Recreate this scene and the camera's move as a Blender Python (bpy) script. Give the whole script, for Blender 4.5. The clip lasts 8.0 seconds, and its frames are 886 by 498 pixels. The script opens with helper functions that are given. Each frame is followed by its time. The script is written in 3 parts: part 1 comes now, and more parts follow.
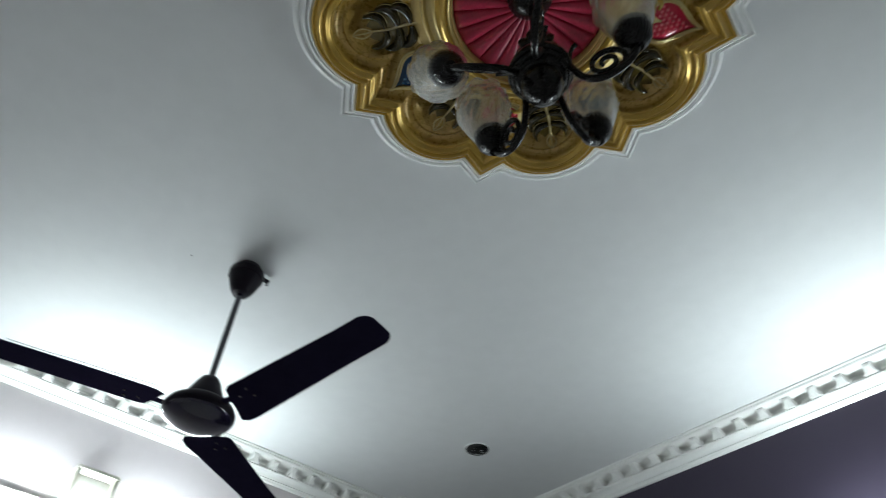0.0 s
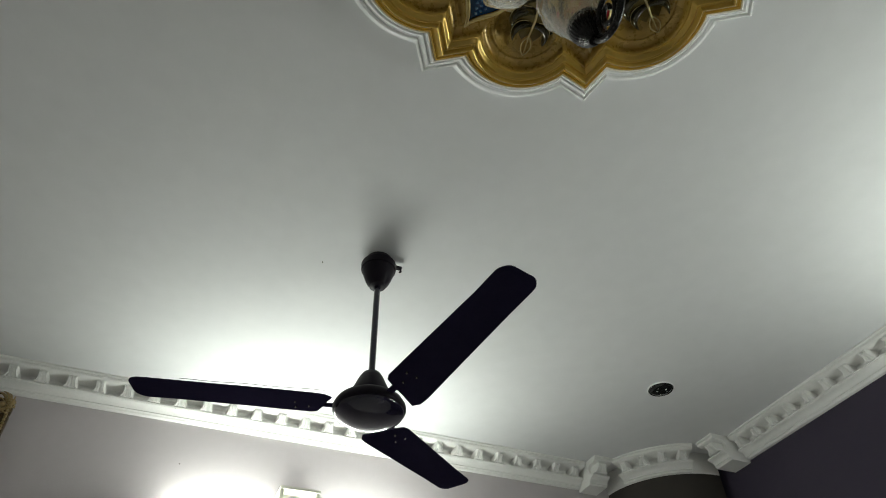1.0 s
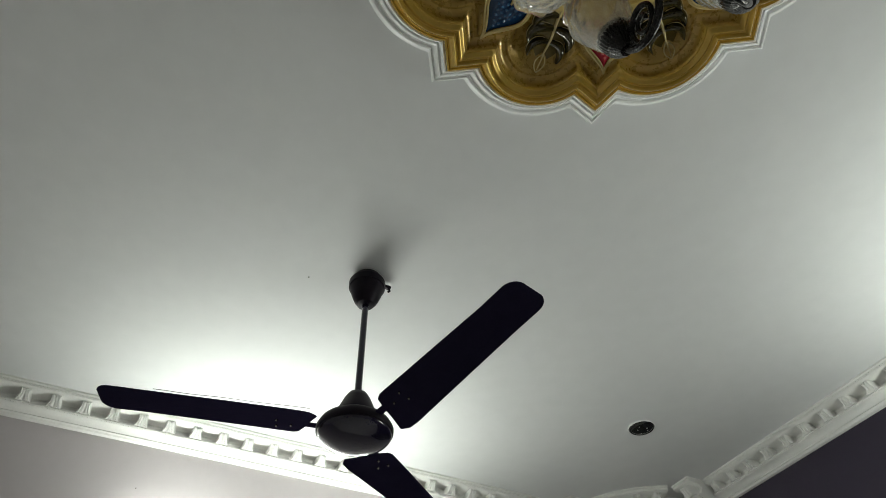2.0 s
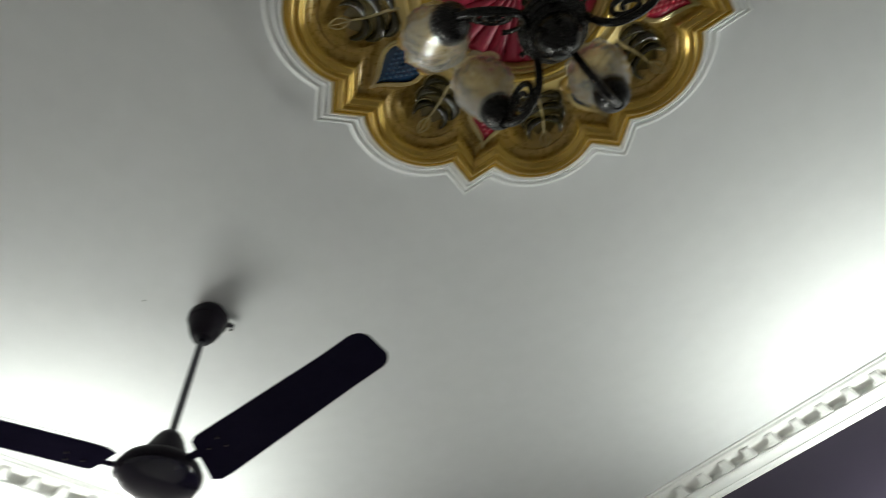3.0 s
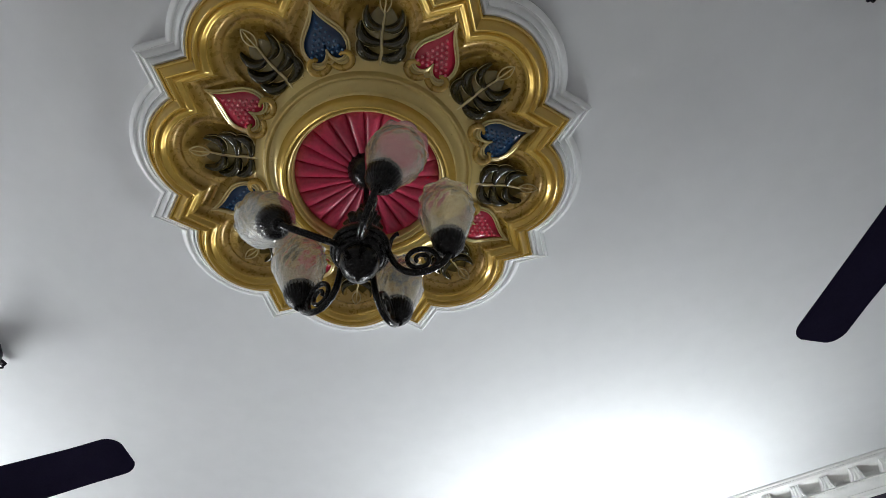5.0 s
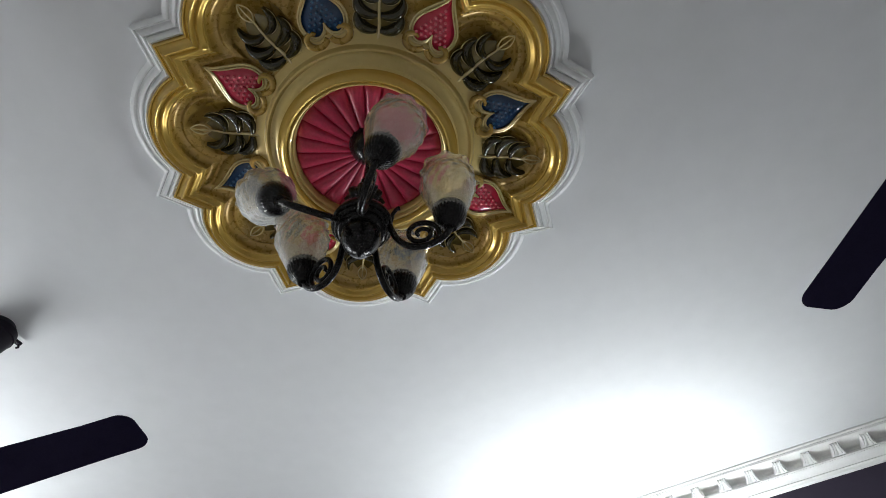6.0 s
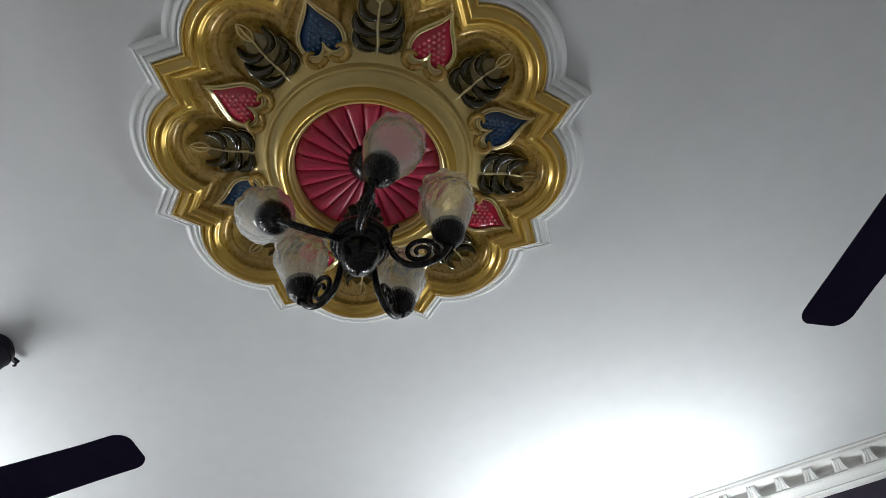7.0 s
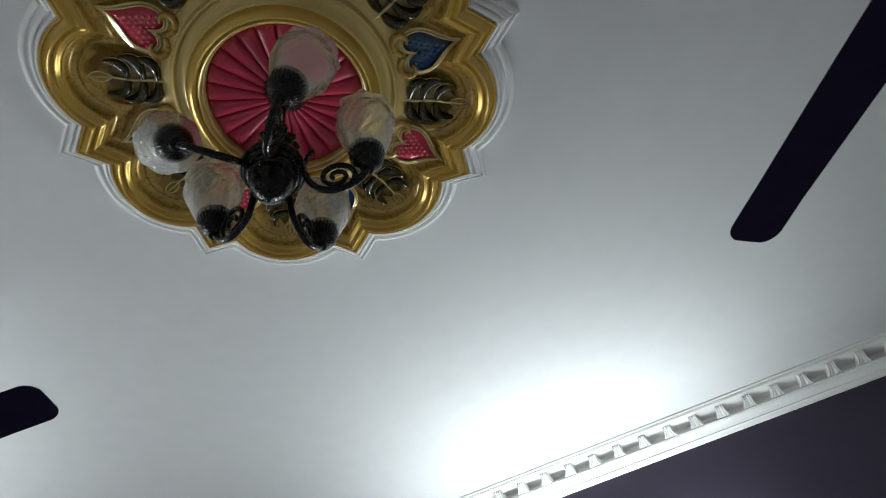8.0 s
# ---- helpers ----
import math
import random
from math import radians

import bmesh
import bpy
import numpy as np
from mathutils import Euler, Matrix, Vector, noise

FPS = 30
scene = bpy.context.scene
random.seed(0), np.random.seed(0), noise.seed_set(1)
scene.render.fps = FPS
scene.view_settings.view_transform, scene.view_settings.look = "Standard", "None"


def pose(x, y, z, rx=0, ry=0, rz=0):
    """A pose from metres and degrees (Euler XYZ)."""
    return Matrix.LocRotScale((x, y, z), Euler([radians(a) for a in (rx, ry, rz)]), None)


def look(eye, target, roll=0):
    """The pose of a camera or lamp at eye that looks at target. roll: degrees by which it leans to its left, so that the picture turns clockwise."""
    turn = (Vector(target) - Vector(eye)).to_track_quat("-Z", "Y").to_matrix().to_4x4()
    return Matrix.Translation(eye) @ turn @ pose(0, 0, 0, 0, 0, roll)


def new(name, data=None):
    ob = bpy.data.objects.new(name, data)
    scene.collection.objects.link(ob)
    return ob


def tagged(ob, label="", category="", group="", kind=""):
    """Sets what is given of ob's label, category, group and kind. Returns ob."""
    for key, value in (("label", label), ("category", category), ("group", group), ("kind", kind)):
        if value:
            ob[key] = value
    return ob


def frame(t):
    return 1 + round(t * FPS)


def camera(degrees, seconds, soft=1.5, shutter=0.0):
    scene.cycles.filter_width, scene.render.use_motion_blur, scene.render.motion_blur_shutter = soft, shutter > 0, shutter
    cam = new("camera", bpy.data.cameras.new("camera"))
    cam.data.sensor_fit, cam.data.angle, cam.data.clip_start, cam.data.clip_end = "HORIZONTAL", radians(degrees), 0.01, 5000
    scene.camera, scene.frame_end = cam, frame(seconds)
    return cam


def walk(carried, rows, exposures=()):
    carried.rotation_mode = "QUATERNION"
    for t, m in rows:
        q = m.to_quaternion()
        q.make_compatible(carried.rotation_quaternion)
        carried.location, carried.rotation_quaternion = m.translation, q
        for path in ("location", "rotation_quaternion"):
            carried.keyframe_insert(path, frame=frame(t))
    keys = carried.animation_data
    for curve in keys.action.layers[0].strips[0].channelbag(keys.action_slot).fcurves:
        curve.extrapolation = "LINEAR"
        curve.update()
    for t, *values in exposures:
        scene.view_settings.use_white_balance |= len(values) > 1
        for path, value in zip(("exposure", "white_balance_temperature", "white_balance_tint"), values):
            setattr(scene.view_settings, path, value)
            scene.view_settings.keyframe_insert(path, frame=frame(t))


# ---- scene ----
cam = camera(68.6, 8.0, soft=0.65, shutter=0.25)
PATH = [
    (0, (0.367, -0.488, 1.528), (-0.713, 0.395, 2.961), 3.0),
    (0.2, (0.32, -0.481, 1.526), (-0.827, 0.27, 2.982), -0.2),
    (0.3, (0.307, -0.484, 1.538), (-0.864, 0.226, 2.996), -2.1),
    (0.5, (0.299, -0.455, 1.554), (-0.936, 0.131, 3.014), -1.2),
    (0.7, (0.276, -0.444, 1.56), (-0.995, 0.164, 2.979), -1.4),
    (1, (0.249, -0.416, 1.55), (-1.07, 0.161, 2.939), -1.6),
    (1.2, (0.228, -0.44, 1.551), (-1.096, 0.114, 2.944), -1.6),
    (1.5, (0.195, -0.458, 1.551), (-1.054, 0.145, 2.993), -2.1),
    (1.7, (0.17, -0.46, 1.553), (-1.052, 0.167, 3.007), -2.3),
    (2.8, (0.094, -0.488, 1.543), (-0.882, 0.308, 3.097), -3.8),
    (3, (0.112, -0.413, 1.551), (-0.723, 0.469, 3.14), -6.2),
    (3.2, (0.123, -0.369, 1.521), (-0.417, 0.434, 3.271), -7.5),
    (3.5, (0.243, -0.439, 1.562), (-0.129, 0.475, 3.302), -9.8),
    (3.7, (0.311, -0.424, 1.559), (-0.064, 0.459, 3.314), -7.6),
    (4, (0.355, -0.523, 1.554), (-0.083, 0.41, 3.268), -6.7),
    (4.2, (0.42, -0.539, 1.548), (-0.1, 0.446, 3.21), -3.3),
    (5.3, (0.435, -0.59, 1.564), (0.019, 0.469, 3.208), -5.3),
    (5.5, (0.447, -0.57, 1.562), (-0.016, 0.49, 3.194), -3.4),
    (6, (0.447, -0.57, 1.561), (-0.052, 0.517, 3.164), -4.0),
    (6.5, (0.453, -0.573, 1.562), (-0.026, 0.518, 3.168), -4.6),
    (7, (0.451, -0.576, 1.568), (-0.03, 0.485, 3.194), -4.4),
    (7.3, (0.464, -0.565, 1.583), (-0.048, 0.482, 3.208), -3.4),
    (7.5, (0.464, -0.537, 1.58), (0.018, 0.596, 3.166), -7.7),
    (7.7, (0.463, -0.506, 1.576), (0.009, 0.703, 3.104), -7.0),
    (8, (0.476, -0.466, 1.571), (0.05, 0.736, 3.111), -10.1),
]
EXPOSURES = [
    (0.0, -0.40, 6100, 4), (0.5, -0.40, 6750, 3), (1.0, -0.42, 6900, 3), (2.8, -0.42, 6950, 4), (3.2, -0.22, 6700, 7),
    (3.6, 0.08, 6450, 12), (4.2, 0.25, 6420, 13), (5.5, 0.20, 6330, 12), (6.5, 0.07, 6330, 12), (7.5, 0.05, 6420, 10), (8.0, -0.22, 6220, 8),
]
walk(cam, [(t, look(eye, target, roll)) for t, eye, target, roll in PATH], EXPOSURES)

# ---- light ----
world = bpy.data.worlds.new("night")
world.use_nodes = True
world.node_tree.nodes["Background"].inputs[0].default_value = (0.02, 0.022, 0.03, 1)
world.node_tree.nodes["Background"].inputs[1].default_value = 0.3
scene.world = world
LAMP_GLOW = 163.0

# ---- plan ----
H = 3.0                                      # ceiling
WEST, NORTH, EAST, SOUTH = -2.362, 1.966, 2.362, -1.966
WALL = 0.15
ASKEW = Matrix.Translation((0, NORTH, 0)) @ Matrix.Rotation(radians(-0.94), 4, "Z") @ Matrix.Translation((0, -NORTH, 0))   # the north wall is not quite square to the west one
GROW = Matrix.Diagonal((1.1116, 1.1116, 1.1116, 1))   # the rose and chandelier are drawn a tenth small


# ---- materials ----
def material(name, colour, rough=0.5, metal=0.0, vary=0.06, scale=6.0, bump=0.0, bump_scale=60.0, coat=0.0, per_object=0.0, spec=0.5):
    m = bpy.data.materials.new(name)
    m.use_nodes = True
    nt = m.node_tree
    b = nt.nodes["Principled BSDF"]
    b.inputs["Roughness"].default_value = rough
    b.inputs["Metallic"].default_value = metal
    b.inputs["Coat Weight"].default_value = coat
    b.inputs["Specular IOR Level"].default_value = spec
    co = nt.nodes.new("ShaderNodeTexCoord")
    big = nt.nodes.new("ShaderNodeTexNoise")
    big.inputs["Scale"].default_value = scale
    big.inputs["Detail"].default_value = 5
    fine = nt.nodes.new("ShaderNodeTexNoise")
    fine.inputs["Scale"].default_value = scale * 14
    fine.inputs["Detail"].default_value = 3
    for n in (big, fine):
        nt.links.new(co.outputs["Object"], n.inputs["Vector"])
    add = nt.nodes.new("ShaderNodeMath")
    add.operation = "ADD"
    nt.links.new(big.outputs["Fac"], add.inputs[0])
    nt.links.new(fine.outputs["Fac"], add.inputs[1])
    span = nt.nodes.new("ShaderNodeMapRange")
    span.inputs["From Min"].default_value, span.inputs["From Max"].default_value = 0.6, 1.4
    span.inputs["To Min"].default_value, span.inputs["To Max"].default_value = 1 - vary, 1 + vary
    nt.links.new(add.outputs[0], span.inputs["Value"])
    hue = nt.nodes.new("ShaderNodeHueSaturation")
    hue.inputs["Color"].default_value = (*colour, 1)
    last = span.outputs[0]
    if per_object:
        info = nt.nodes.new("ShaderNodeObjectInfo")
        own = nt.nodes.new("ShaderNodeMapRange")
        own.inputs["To Min"].default_value, own.inputs["To Max"].default_value = 1 - per_object, 1 + per_object
        nt.links.new(info.outputs["Random"], own.inputs["Value"])
        mul = nt.nodes.new("ShaderNodeMath")
        mul.operation = "MULTIPLY"
        nt.links.new(last, mul.inputs[0])
        nt.links.new(own.outputs[0], mul.inputs[1])
        last = mul.outputs[0]
    nt.links.new(last, hue.inputs["Value"])
    nt.links.new(hue.outputs[0], b.inputs["Base Color"])
    rr = nt.nodes.new("ShaderNodeMapRange")
    rr.inputs["To Min"].default_value, rr.inputs["To Max"].default_value = rough * 0.8, min(1.0, rough * 1.2)
    nt.links.new(fine.outputs["Fac"], rr.inputs["Value"])
    nt.links.new(rr.outputs[0], b.inputs["Roughness"])
    if bump:
        grain = nt.nodes.new("ShaderNodeTexNoise")
        grain.inputs["Scale"].default_value = bump_scale
        grain.inputs["Detail"].default_value = 4
        nt.links.new(co.outputs["Object"], grain.inputs["Vector"])
        bp = nt.nodes.new("ShaderNodeBump")
        bp.inputs["Strength"].default_value = bump
        bp.inputs["Distance"].default_value = 0.002
        nt.links.new(grain.outputs["Fac"], bp.inputs["Height"])
        nt.links.new(bp.outputs[0], b.inputs["Normal"])
    return m


def glowing(name, colour, strength):
    m = bpy.data.materials.new(name)
    m.use_nodes = True
    b = m.node_tree.nodes["Principled BSDF"]
    b.inputs["Base Color"].default_value = (0.8, 0.8, 0.8, 1)
    b.inputs["Emission Color"].default_value = (*colour, 1)
    b.inputs["Emission Strength"].default_value = strength
    return m


def moulded_glass(name):
    """Clear pressed glass with a dimpled skin and a small white diffuse share."""
    m = material(name, (0.96, 0.94, 0.86), rough=0.03, vary=0.05, scale=30, bump=0.95, bump_scale=62, spec=0.9, coat=0.8)
    b = m.node_tree.nodes["Principled BSDF"]
    b.inputs["Transmission Weight"].default_value = 0.82
    b.inputs["IOR"].default_value = 1.47
    return m


ceiling_paint = material("ceiling paint", (0.74, 0.74, 0.745), 0.75, vary=0.035, scale=1.1, bump=0.12, bump_scale=220)
plaster = material("white plaster", (0.82, 0.81, 0.79), 0.6, vary=0.04, scale=9, bump=0.25, bump_scale=120)
rose_white = material("white gloss border", (0.93, 0.93, 0.925), 0.25, vary=0.03, scale=9, bump=0.1, bump_scale=120)
lilac_wall = material("pale lilac wall paint", (0.54, 0.495, 0.51), 0.7, vary=0.03, scale=2, bump=0.2, bump_scale=160)
# for the two unseen walls; its paleness sets how much light they return
cream_wall = material("off-white wall paint", (0.62, 0.605, 0.59), 0.7, vary=0.03, scale=2, bump=0.2, bump_scale=160)
purple_wall = material("dark purple wall paint", (0.038, 0.030, 0.051), 0.7, vary=0.08, scale=2, bump=0.2, bump_scale=160, spec=0.3)
pier_paint = material("dark brown wall paint", (0.042, 0.036, 0.031), 0.7, vary=0.08, scale=2, bump=0.2, bump_scale=160, spec=0.3)
# unseen floor, kept pale to bounce light up at the ceiling
floor_tile = material("pale polished bounce floor", (0.64, 0.62, 0.595), 0.22, vary=0.06, scale=3)
gold = material("gold paint", (0.63, 0.41, 0.078), 0.23, metal=0.45, vary=0.03, scale=6, bump=0.03, bump_scale=60, coat=0.55)
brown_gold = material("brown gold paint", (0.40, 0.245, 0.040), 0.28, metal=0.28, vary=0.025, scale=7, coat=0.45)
cream_gold = material("pale gold paint", (0.60, 0.45, 0.155), 0.30, metal=0.28, vary=0.03, scale=10, bump=0.04, coat=0.35)
leaf_green = material("olive gold leaf paint", (0.030, 0.023, 0.005), 0.11, metal=0.15, vary=0.35, scale=40, coat=0.6, per_object=0.2, spec=0.4)
leaf_ground = material("dark olive ground", (0.155, 0.108, 0.017), 0.22, metal=0.25, vary=0.15, scale=20, coat=0.5)
leaf_rib = material("bright gold rib paint", (0.70, 0.55, 0.24), 0.18, metal=0.25, vary=0.1, scale=30, coat=0.8)
rose_red = material("crimson gloss paint", (0.52, 0.030, 0.080), 0.34, vary=0.22, scale=12, bump=0.06, coat=0.2)
heart_red = material("red enamel", (0.50, 0.025, 0.055), 0.09, vary=0.15, scale=40, coat=0.35)
heart_blue = material("blue enamel", (0.006, 0.034, 0.095), 0.09, vary=0.2, scale=40, coat=0.35)
# beads lightened beyond the hearts' enamel: their glints are put into the colour
bead_red = material("red enamel with painted glint", (0.74, 0.14, 0.18), 0.08, vary=0.1, scale=40, coat=1.0)
bead_blue = material("blue enamel with painted glint", (0.03, 0.10, 0.22), 0.08, vary=0.1, scale=40, coat=1.0)
bronze = material("dark bronze", (0.007, 0.0055, 0.0055), 0.27, metal=0.25, vary=0.25, scale=30, bump=0.15, bump_scale=150, coat=0.15, spec=0.25)
fan_brown = material("dark brown enamel", (0.013, 0.010, 0.030), 0.20, vary=0.12, scale=20, coat=0.9, spec=0.2)
fan_blade = material("matt dark brown enamel", (0.018, 0.015, 0.034), 0.8, vary=0.12, scale=20, spec=0.0)
fan_plastic = material("dark brown plastic", (0.010, 0.007, 0.012), 0.45, vary=0.12, scale=20, spec=0.12)
steel = material("dull steel", (0.16, 0.15, 0.15), 0.25, metal=0.9, vary=0.1, scale=60)
steel_dark = material("rusty steel", (0.05, 0.04, 0.035), 0.6, metal=0.4, vary=0.2)
black_glass = material("black lamp glass", (0.012, 0.013, 0.013), 0.12, vary=0.1, scale=60, coat=0.6)
lamp_body = material("ivory lamp housing", (0.62, 0.60, 0.52), 0.45, vary=0.05, scale=30)
lamp_glow = glowing("lit lamp diffuser", (0.93, 1.0, 1.0), LAMP_GLOW)
glass = moulded_glass("moulded clear glass")
gilt = material("worn gilt frame", (0.085, 0.055, 0.024), 0.35, metal=0.5, vary=0.75, scale=22, bump=0.8, bump_scale=140)
gilt_bright = material("bright gilt plaster", (0.30, 0.215, 0.10), 0.32, metal=0.4, vary=0.3, scale=30, bump=0.3, bump_scale=140)
canvas = material("dark maroon print", (0.06, 0.022, 0.02), 0.35, vary=0.4, scale=9)


# ---- building helpers ----
def link(name, bm, mat, parent=None, label="", smooth=None):
    me = bpy.data.meshes.new(name)
    bm.normal_update()
    bm.to_mesh(me)
    bm.free()
    me.materials.append(mat)
    if smooth is not None:
        me.polygons.foreach_set("use_smooth", [True] * len(me.polygons))
        if smooth < 180:
            me.set_sharp_from_angle(angle=radians(smooth))
    ob = new(name, me)
    if parent is not None:
        ob.parent = parent
    if label:
        tagged(ob, label)
    return ob


def part(name, bm, mat, parent, label="", smooth=None):
    return link(name, bm, mat, parent, label, smooth)


def again(name, source, parent, m):
    """Another part on the same mesh, at the pose m within its parent."""
    ob = new(name, source.data)
    ob.parent = parent
    ob.matrix_basis = m
    if source.get("label"):
        tagged(ob, source["label"])
    return ob


def thing(name, m, label, category, group="", kind=""):
    ob = new(name)
    ob.empty_display_size = 0.05
    ob.matrix_basis = m
    return tagged(ob, label, category, group, kind)


def box(x0, x1, y0, y1, z0, z1, bevel=0.0):
    bm = bmesh.new()
    bmesh.ops.create_cube(bm, size=1, matrix=Matrix.LocRotScale(((x0 + x1) / 2, (y0 + y1) / 2, (z0 + z1) / 2), None, (x1 - x0, y1 - y0, z1 - z0)))
    if bevel:
        bmesh.ops.bevel(bm, geom=bm.edges[:], offset=bevel, segments=2, affect="EDGES", profile=0.6)
    return bm


def lathe(profile, n=48, flutes=0, depth=0.0, closed=True):
    """A turned body round z from (radius, height) pairs; flutes: shallow ribs round it."""
    bm = bmesh.new()
    rings = []
    for r, z in profile:
        ring = []
        for i in range(n):
            a = 2 * math.pi * i / n
            k = r * (1 + depth * math.cos(flutes * a)) if flutes else r
            ring.append(bm.verts.new((k * math.cos(a), k * math.sin(a), z)))
        rings.append(ring)
    for a, b in zip(rings, rings[1:]):
        for i in range(n):
            bm.faces.new((a[i], a[(i + 1) % n], b[(i + 1) % n], b[i]))
    if closed:
        bm.faces.new(rings[0][::-1])
        bm.faces.new(rings[-1])
    bmesh.ops.recalc_face_normals(bm, faces=bm.faces[:])
    return bm


def tube(points, radii, n=10, into=None):
    """A round bar along points."""
    bm = into or bmesh.new()
    points = [Vector(p) for p in points]
    if not hasattr(radii, "__len__"):
        radii = [radii] * len(points)
    rings, side = [], None
    for i, p in enumerate(points):
        d = (points[min(i + 1, len(points) - 1)] - points[max(i - 1, 0)]).normalized()
        if side is None:
            side = d.cross(Vector((0.3, 0.2, 1))).normalized()
        side = (side - d * side.dot(d)).normalized()
        up = d.cross(side)
        rings.append([bm.verts.new(p + radii[i] * (math.cos(2 * math.pi * k / n) * side + math.sin(2 * math.pi * k / n) * up)) for k in range(n)])
    made = []
    for a, b in zip(rings, rings[1:]):
        for k in range(n):
            made.append(bm.faces.new((a[k], a[(k + 1) % n], b[(k + 1) % n], b[k])))
    made.append(bm.faces.new(rings[0][::-1]))
    made.append(bm.faces.new(rings[-1]))
    bmesh.ops.recalc_face_normals(bm, faces=made)
    return bm


def sweep(profile, path, outs):
    """A moulding: the profile (out from the wall, down from the ceiling) along the plan points path, out along outs."""
    bm = bmesh.new()
    rows = [[bm.verts.new((p[0] + o[0] * u, p[1] + o[1] * u, H - v)) for u, v in profile] for p, o in zip(path, outs)]
    for a, b in zip(rows, rows[1:]):
        for j in range(len(profile) - 1):
            bm.faces.new((a[j], a[j + 1], b[j + 1], b[j]))
    bm.faces.new(rows[0])
    bm.faces.new(rows[-1][::-1])
    bmesh.ops.recalc_face_normals(bm, faces=bm.faces[:])
    return bm


# ---- structure ----
# floor, east and south walls are unseen: they close the room and bounce light
tagged(link("floor", box(WEST - WALL, EAST + WALL, SOUTH - WALL, NORTH + WALL, -0.1, 0.0), floor_tile), "unseen polished floor, pale to bounce light", "floor", kind="structure")
tagged(link("ceiling", box(WEST - WALL, EAST + WALL, SOUTH - WALL, NORTH + WALL, H, H + 0.15), ceiling_paint), "smooth white painted ceiling", "ceiling", kind="structure")
tagged(link("wall_west", box(WEST - WALL, WEST, SOUTH, NORTH + 0.03, -0.1, H), lilac_wall), "pale lilac painted plaster wall", "wall", kind="structure")
tagged(link("wall_north", box(WEST - WALL, EAST + WALL, NORTH, NORTH + WALL, -0.1, H), purple_wall), "dark purple painted plaster wall", "wall", kind="structure").matrix_basis = ASKEW
tagged(link("wall_east", box(EAST, EAST + WALL, SOUTH, NORTH, -0.1, H), cream_wall), "unseen off-white wall, pale to bounce light", "wall", kind="structure")
tagged(link("wall_south", box(WEST - WALL, EAST + WALL, SOUTH - WALL, SOUTH, -0.1, H), cream_wall), "unseen off-white wall, pale to bounce light", "wall", kind="structure")


def corner_column(z0, z1):
    bm = bmesh.new()
    n, r = 24, 0.378
    plan = [(WEST, NORTH)] + [(WEST + r * math.cos(a), NORTH + r * math.sin(a)) for a in [-math.pi / 2 * i / n for i in range(n + 1)]]
    lo = [bm.verts.new((x, y, z0)) for x, y in plan]
    hi = [bm.verts.new((x, y, z1)) for x, y in plan]
    for i in range(len(plan)):
        j = (i + 1) % len(plan)
        bm.faces.new((lo[i], lo[j], hi[j], hi[i]))
    bm.faces.new(lo)
    bm.faces.new(hi)
    bmesh.ops.recalc_face_normals(bm, faces=bm.faces[:])
    return bm


tagged(link("wall_corner", corner_column(0.0, H - 0.106), pier_paint, smooth=40), "dark quarter-round plaster pier in the room's corner", "pier", kind="structure")

tagged(link("trim_pier", corner_column(H - 0.106, H - 0.002), plaster, smooth=40), "white plaster head of the corner pier", "cornice", kind="structure")

# cornice: plain runs on the walls, projecting blocks and a curved run round the corner pier
CORNICE = [(0.0, 0.0), (0.100, 0.0), (0.100, 0.007), (0.094, 0.010), (0.092, 0.018), (0.084, 0.022), (0.080, 0.024), (0.060, 0.025), (0.042, 0.026), (0.031, 0.031), (0.026, 0.040), (0.029, 0.050), (0.040, 0.0575), (0.056, 0.062),
           (0.058, 0.068), (0.052, 0.073), (0.040, 0.076), (0.030, 0.083), (0.025, 0.090), (0.026, 0.094), (0.020, 0.097), (0.016, 0.103), (0.0, 0.104)]
PITCH = 0.102


def dentil():
    """A scrolled block: spreading at the foot, with a rounded nose and two grooves."""
    bm = bmesh.new()
    side = [(0.026, 0.024), (0.080, 0.024), (0.083, 0.030), (0.080, 0.038), (0.071, 0.046), (0.066, 0.054), (0.060, 0.0615), (0.030, 0.0615)]
    cuts = [(-0.0150, 0), (-0.0140, 1), (-0.0110, 1), (-0.0095, -1), (-0.0080, 1), (-0.0030, 1), (-0.0015, -1), (0.0015, -1), (0.0030, 1), (0.0080, 1), (0.0095, -1), (0.0110, 1), (0.0140, 1), (0.0150, 0)]
    rows = []
    for s, k in cuts:
        flare = (1.35, 1.05, 0.95, 0.92, 0.98, 1.15, 1.55, 1.85)
        rows.append([bm.verts.new((s * flare[j], u + (0.0016 * k if 0 < j < 7 else 0), -v)) for j, (u, v) in enumerate(side)])
    for a, b in zip(rows, rows[1:]):
        for j in range(len(side) - 1):
            bm.faces.new((a[j], a[j + 1], b[j + 1], b[j]))
    bm.faces.new(rows[0])
    bm.faces.new(rows[-1][::-1])
    bmesh.ops.recalc_face_normals(bm, faces=bm.faces[:])
    return bm


def bead_row(path, outs, u, v, size):
    """A row of small moulded beads along a cornice."""
    bm = bmesh.new()
    for (x, y), (ox, oy) in zip(path, outs):
        m = Matrix.Translation((x + ox * u, y + oy * u, H - v)) @ Matrix.Diagonal((size, size, size * 0.8, 1))
        bmesh.ops.create_icosphere(bm, subdivisions=1, radius=0.5, matrix=m)
    return bm


def run(a, b, out, step):
    n = max(2, int((Vector(b) - Vector(a)).length / step))
    pts = [(a[0] + (b[0] - a[0]) * (i + 0.5) / n, a[1] + (b[1] - a[1]) * (i + 0.5) / n) for i in range(n)]
    return pts, [out] * n


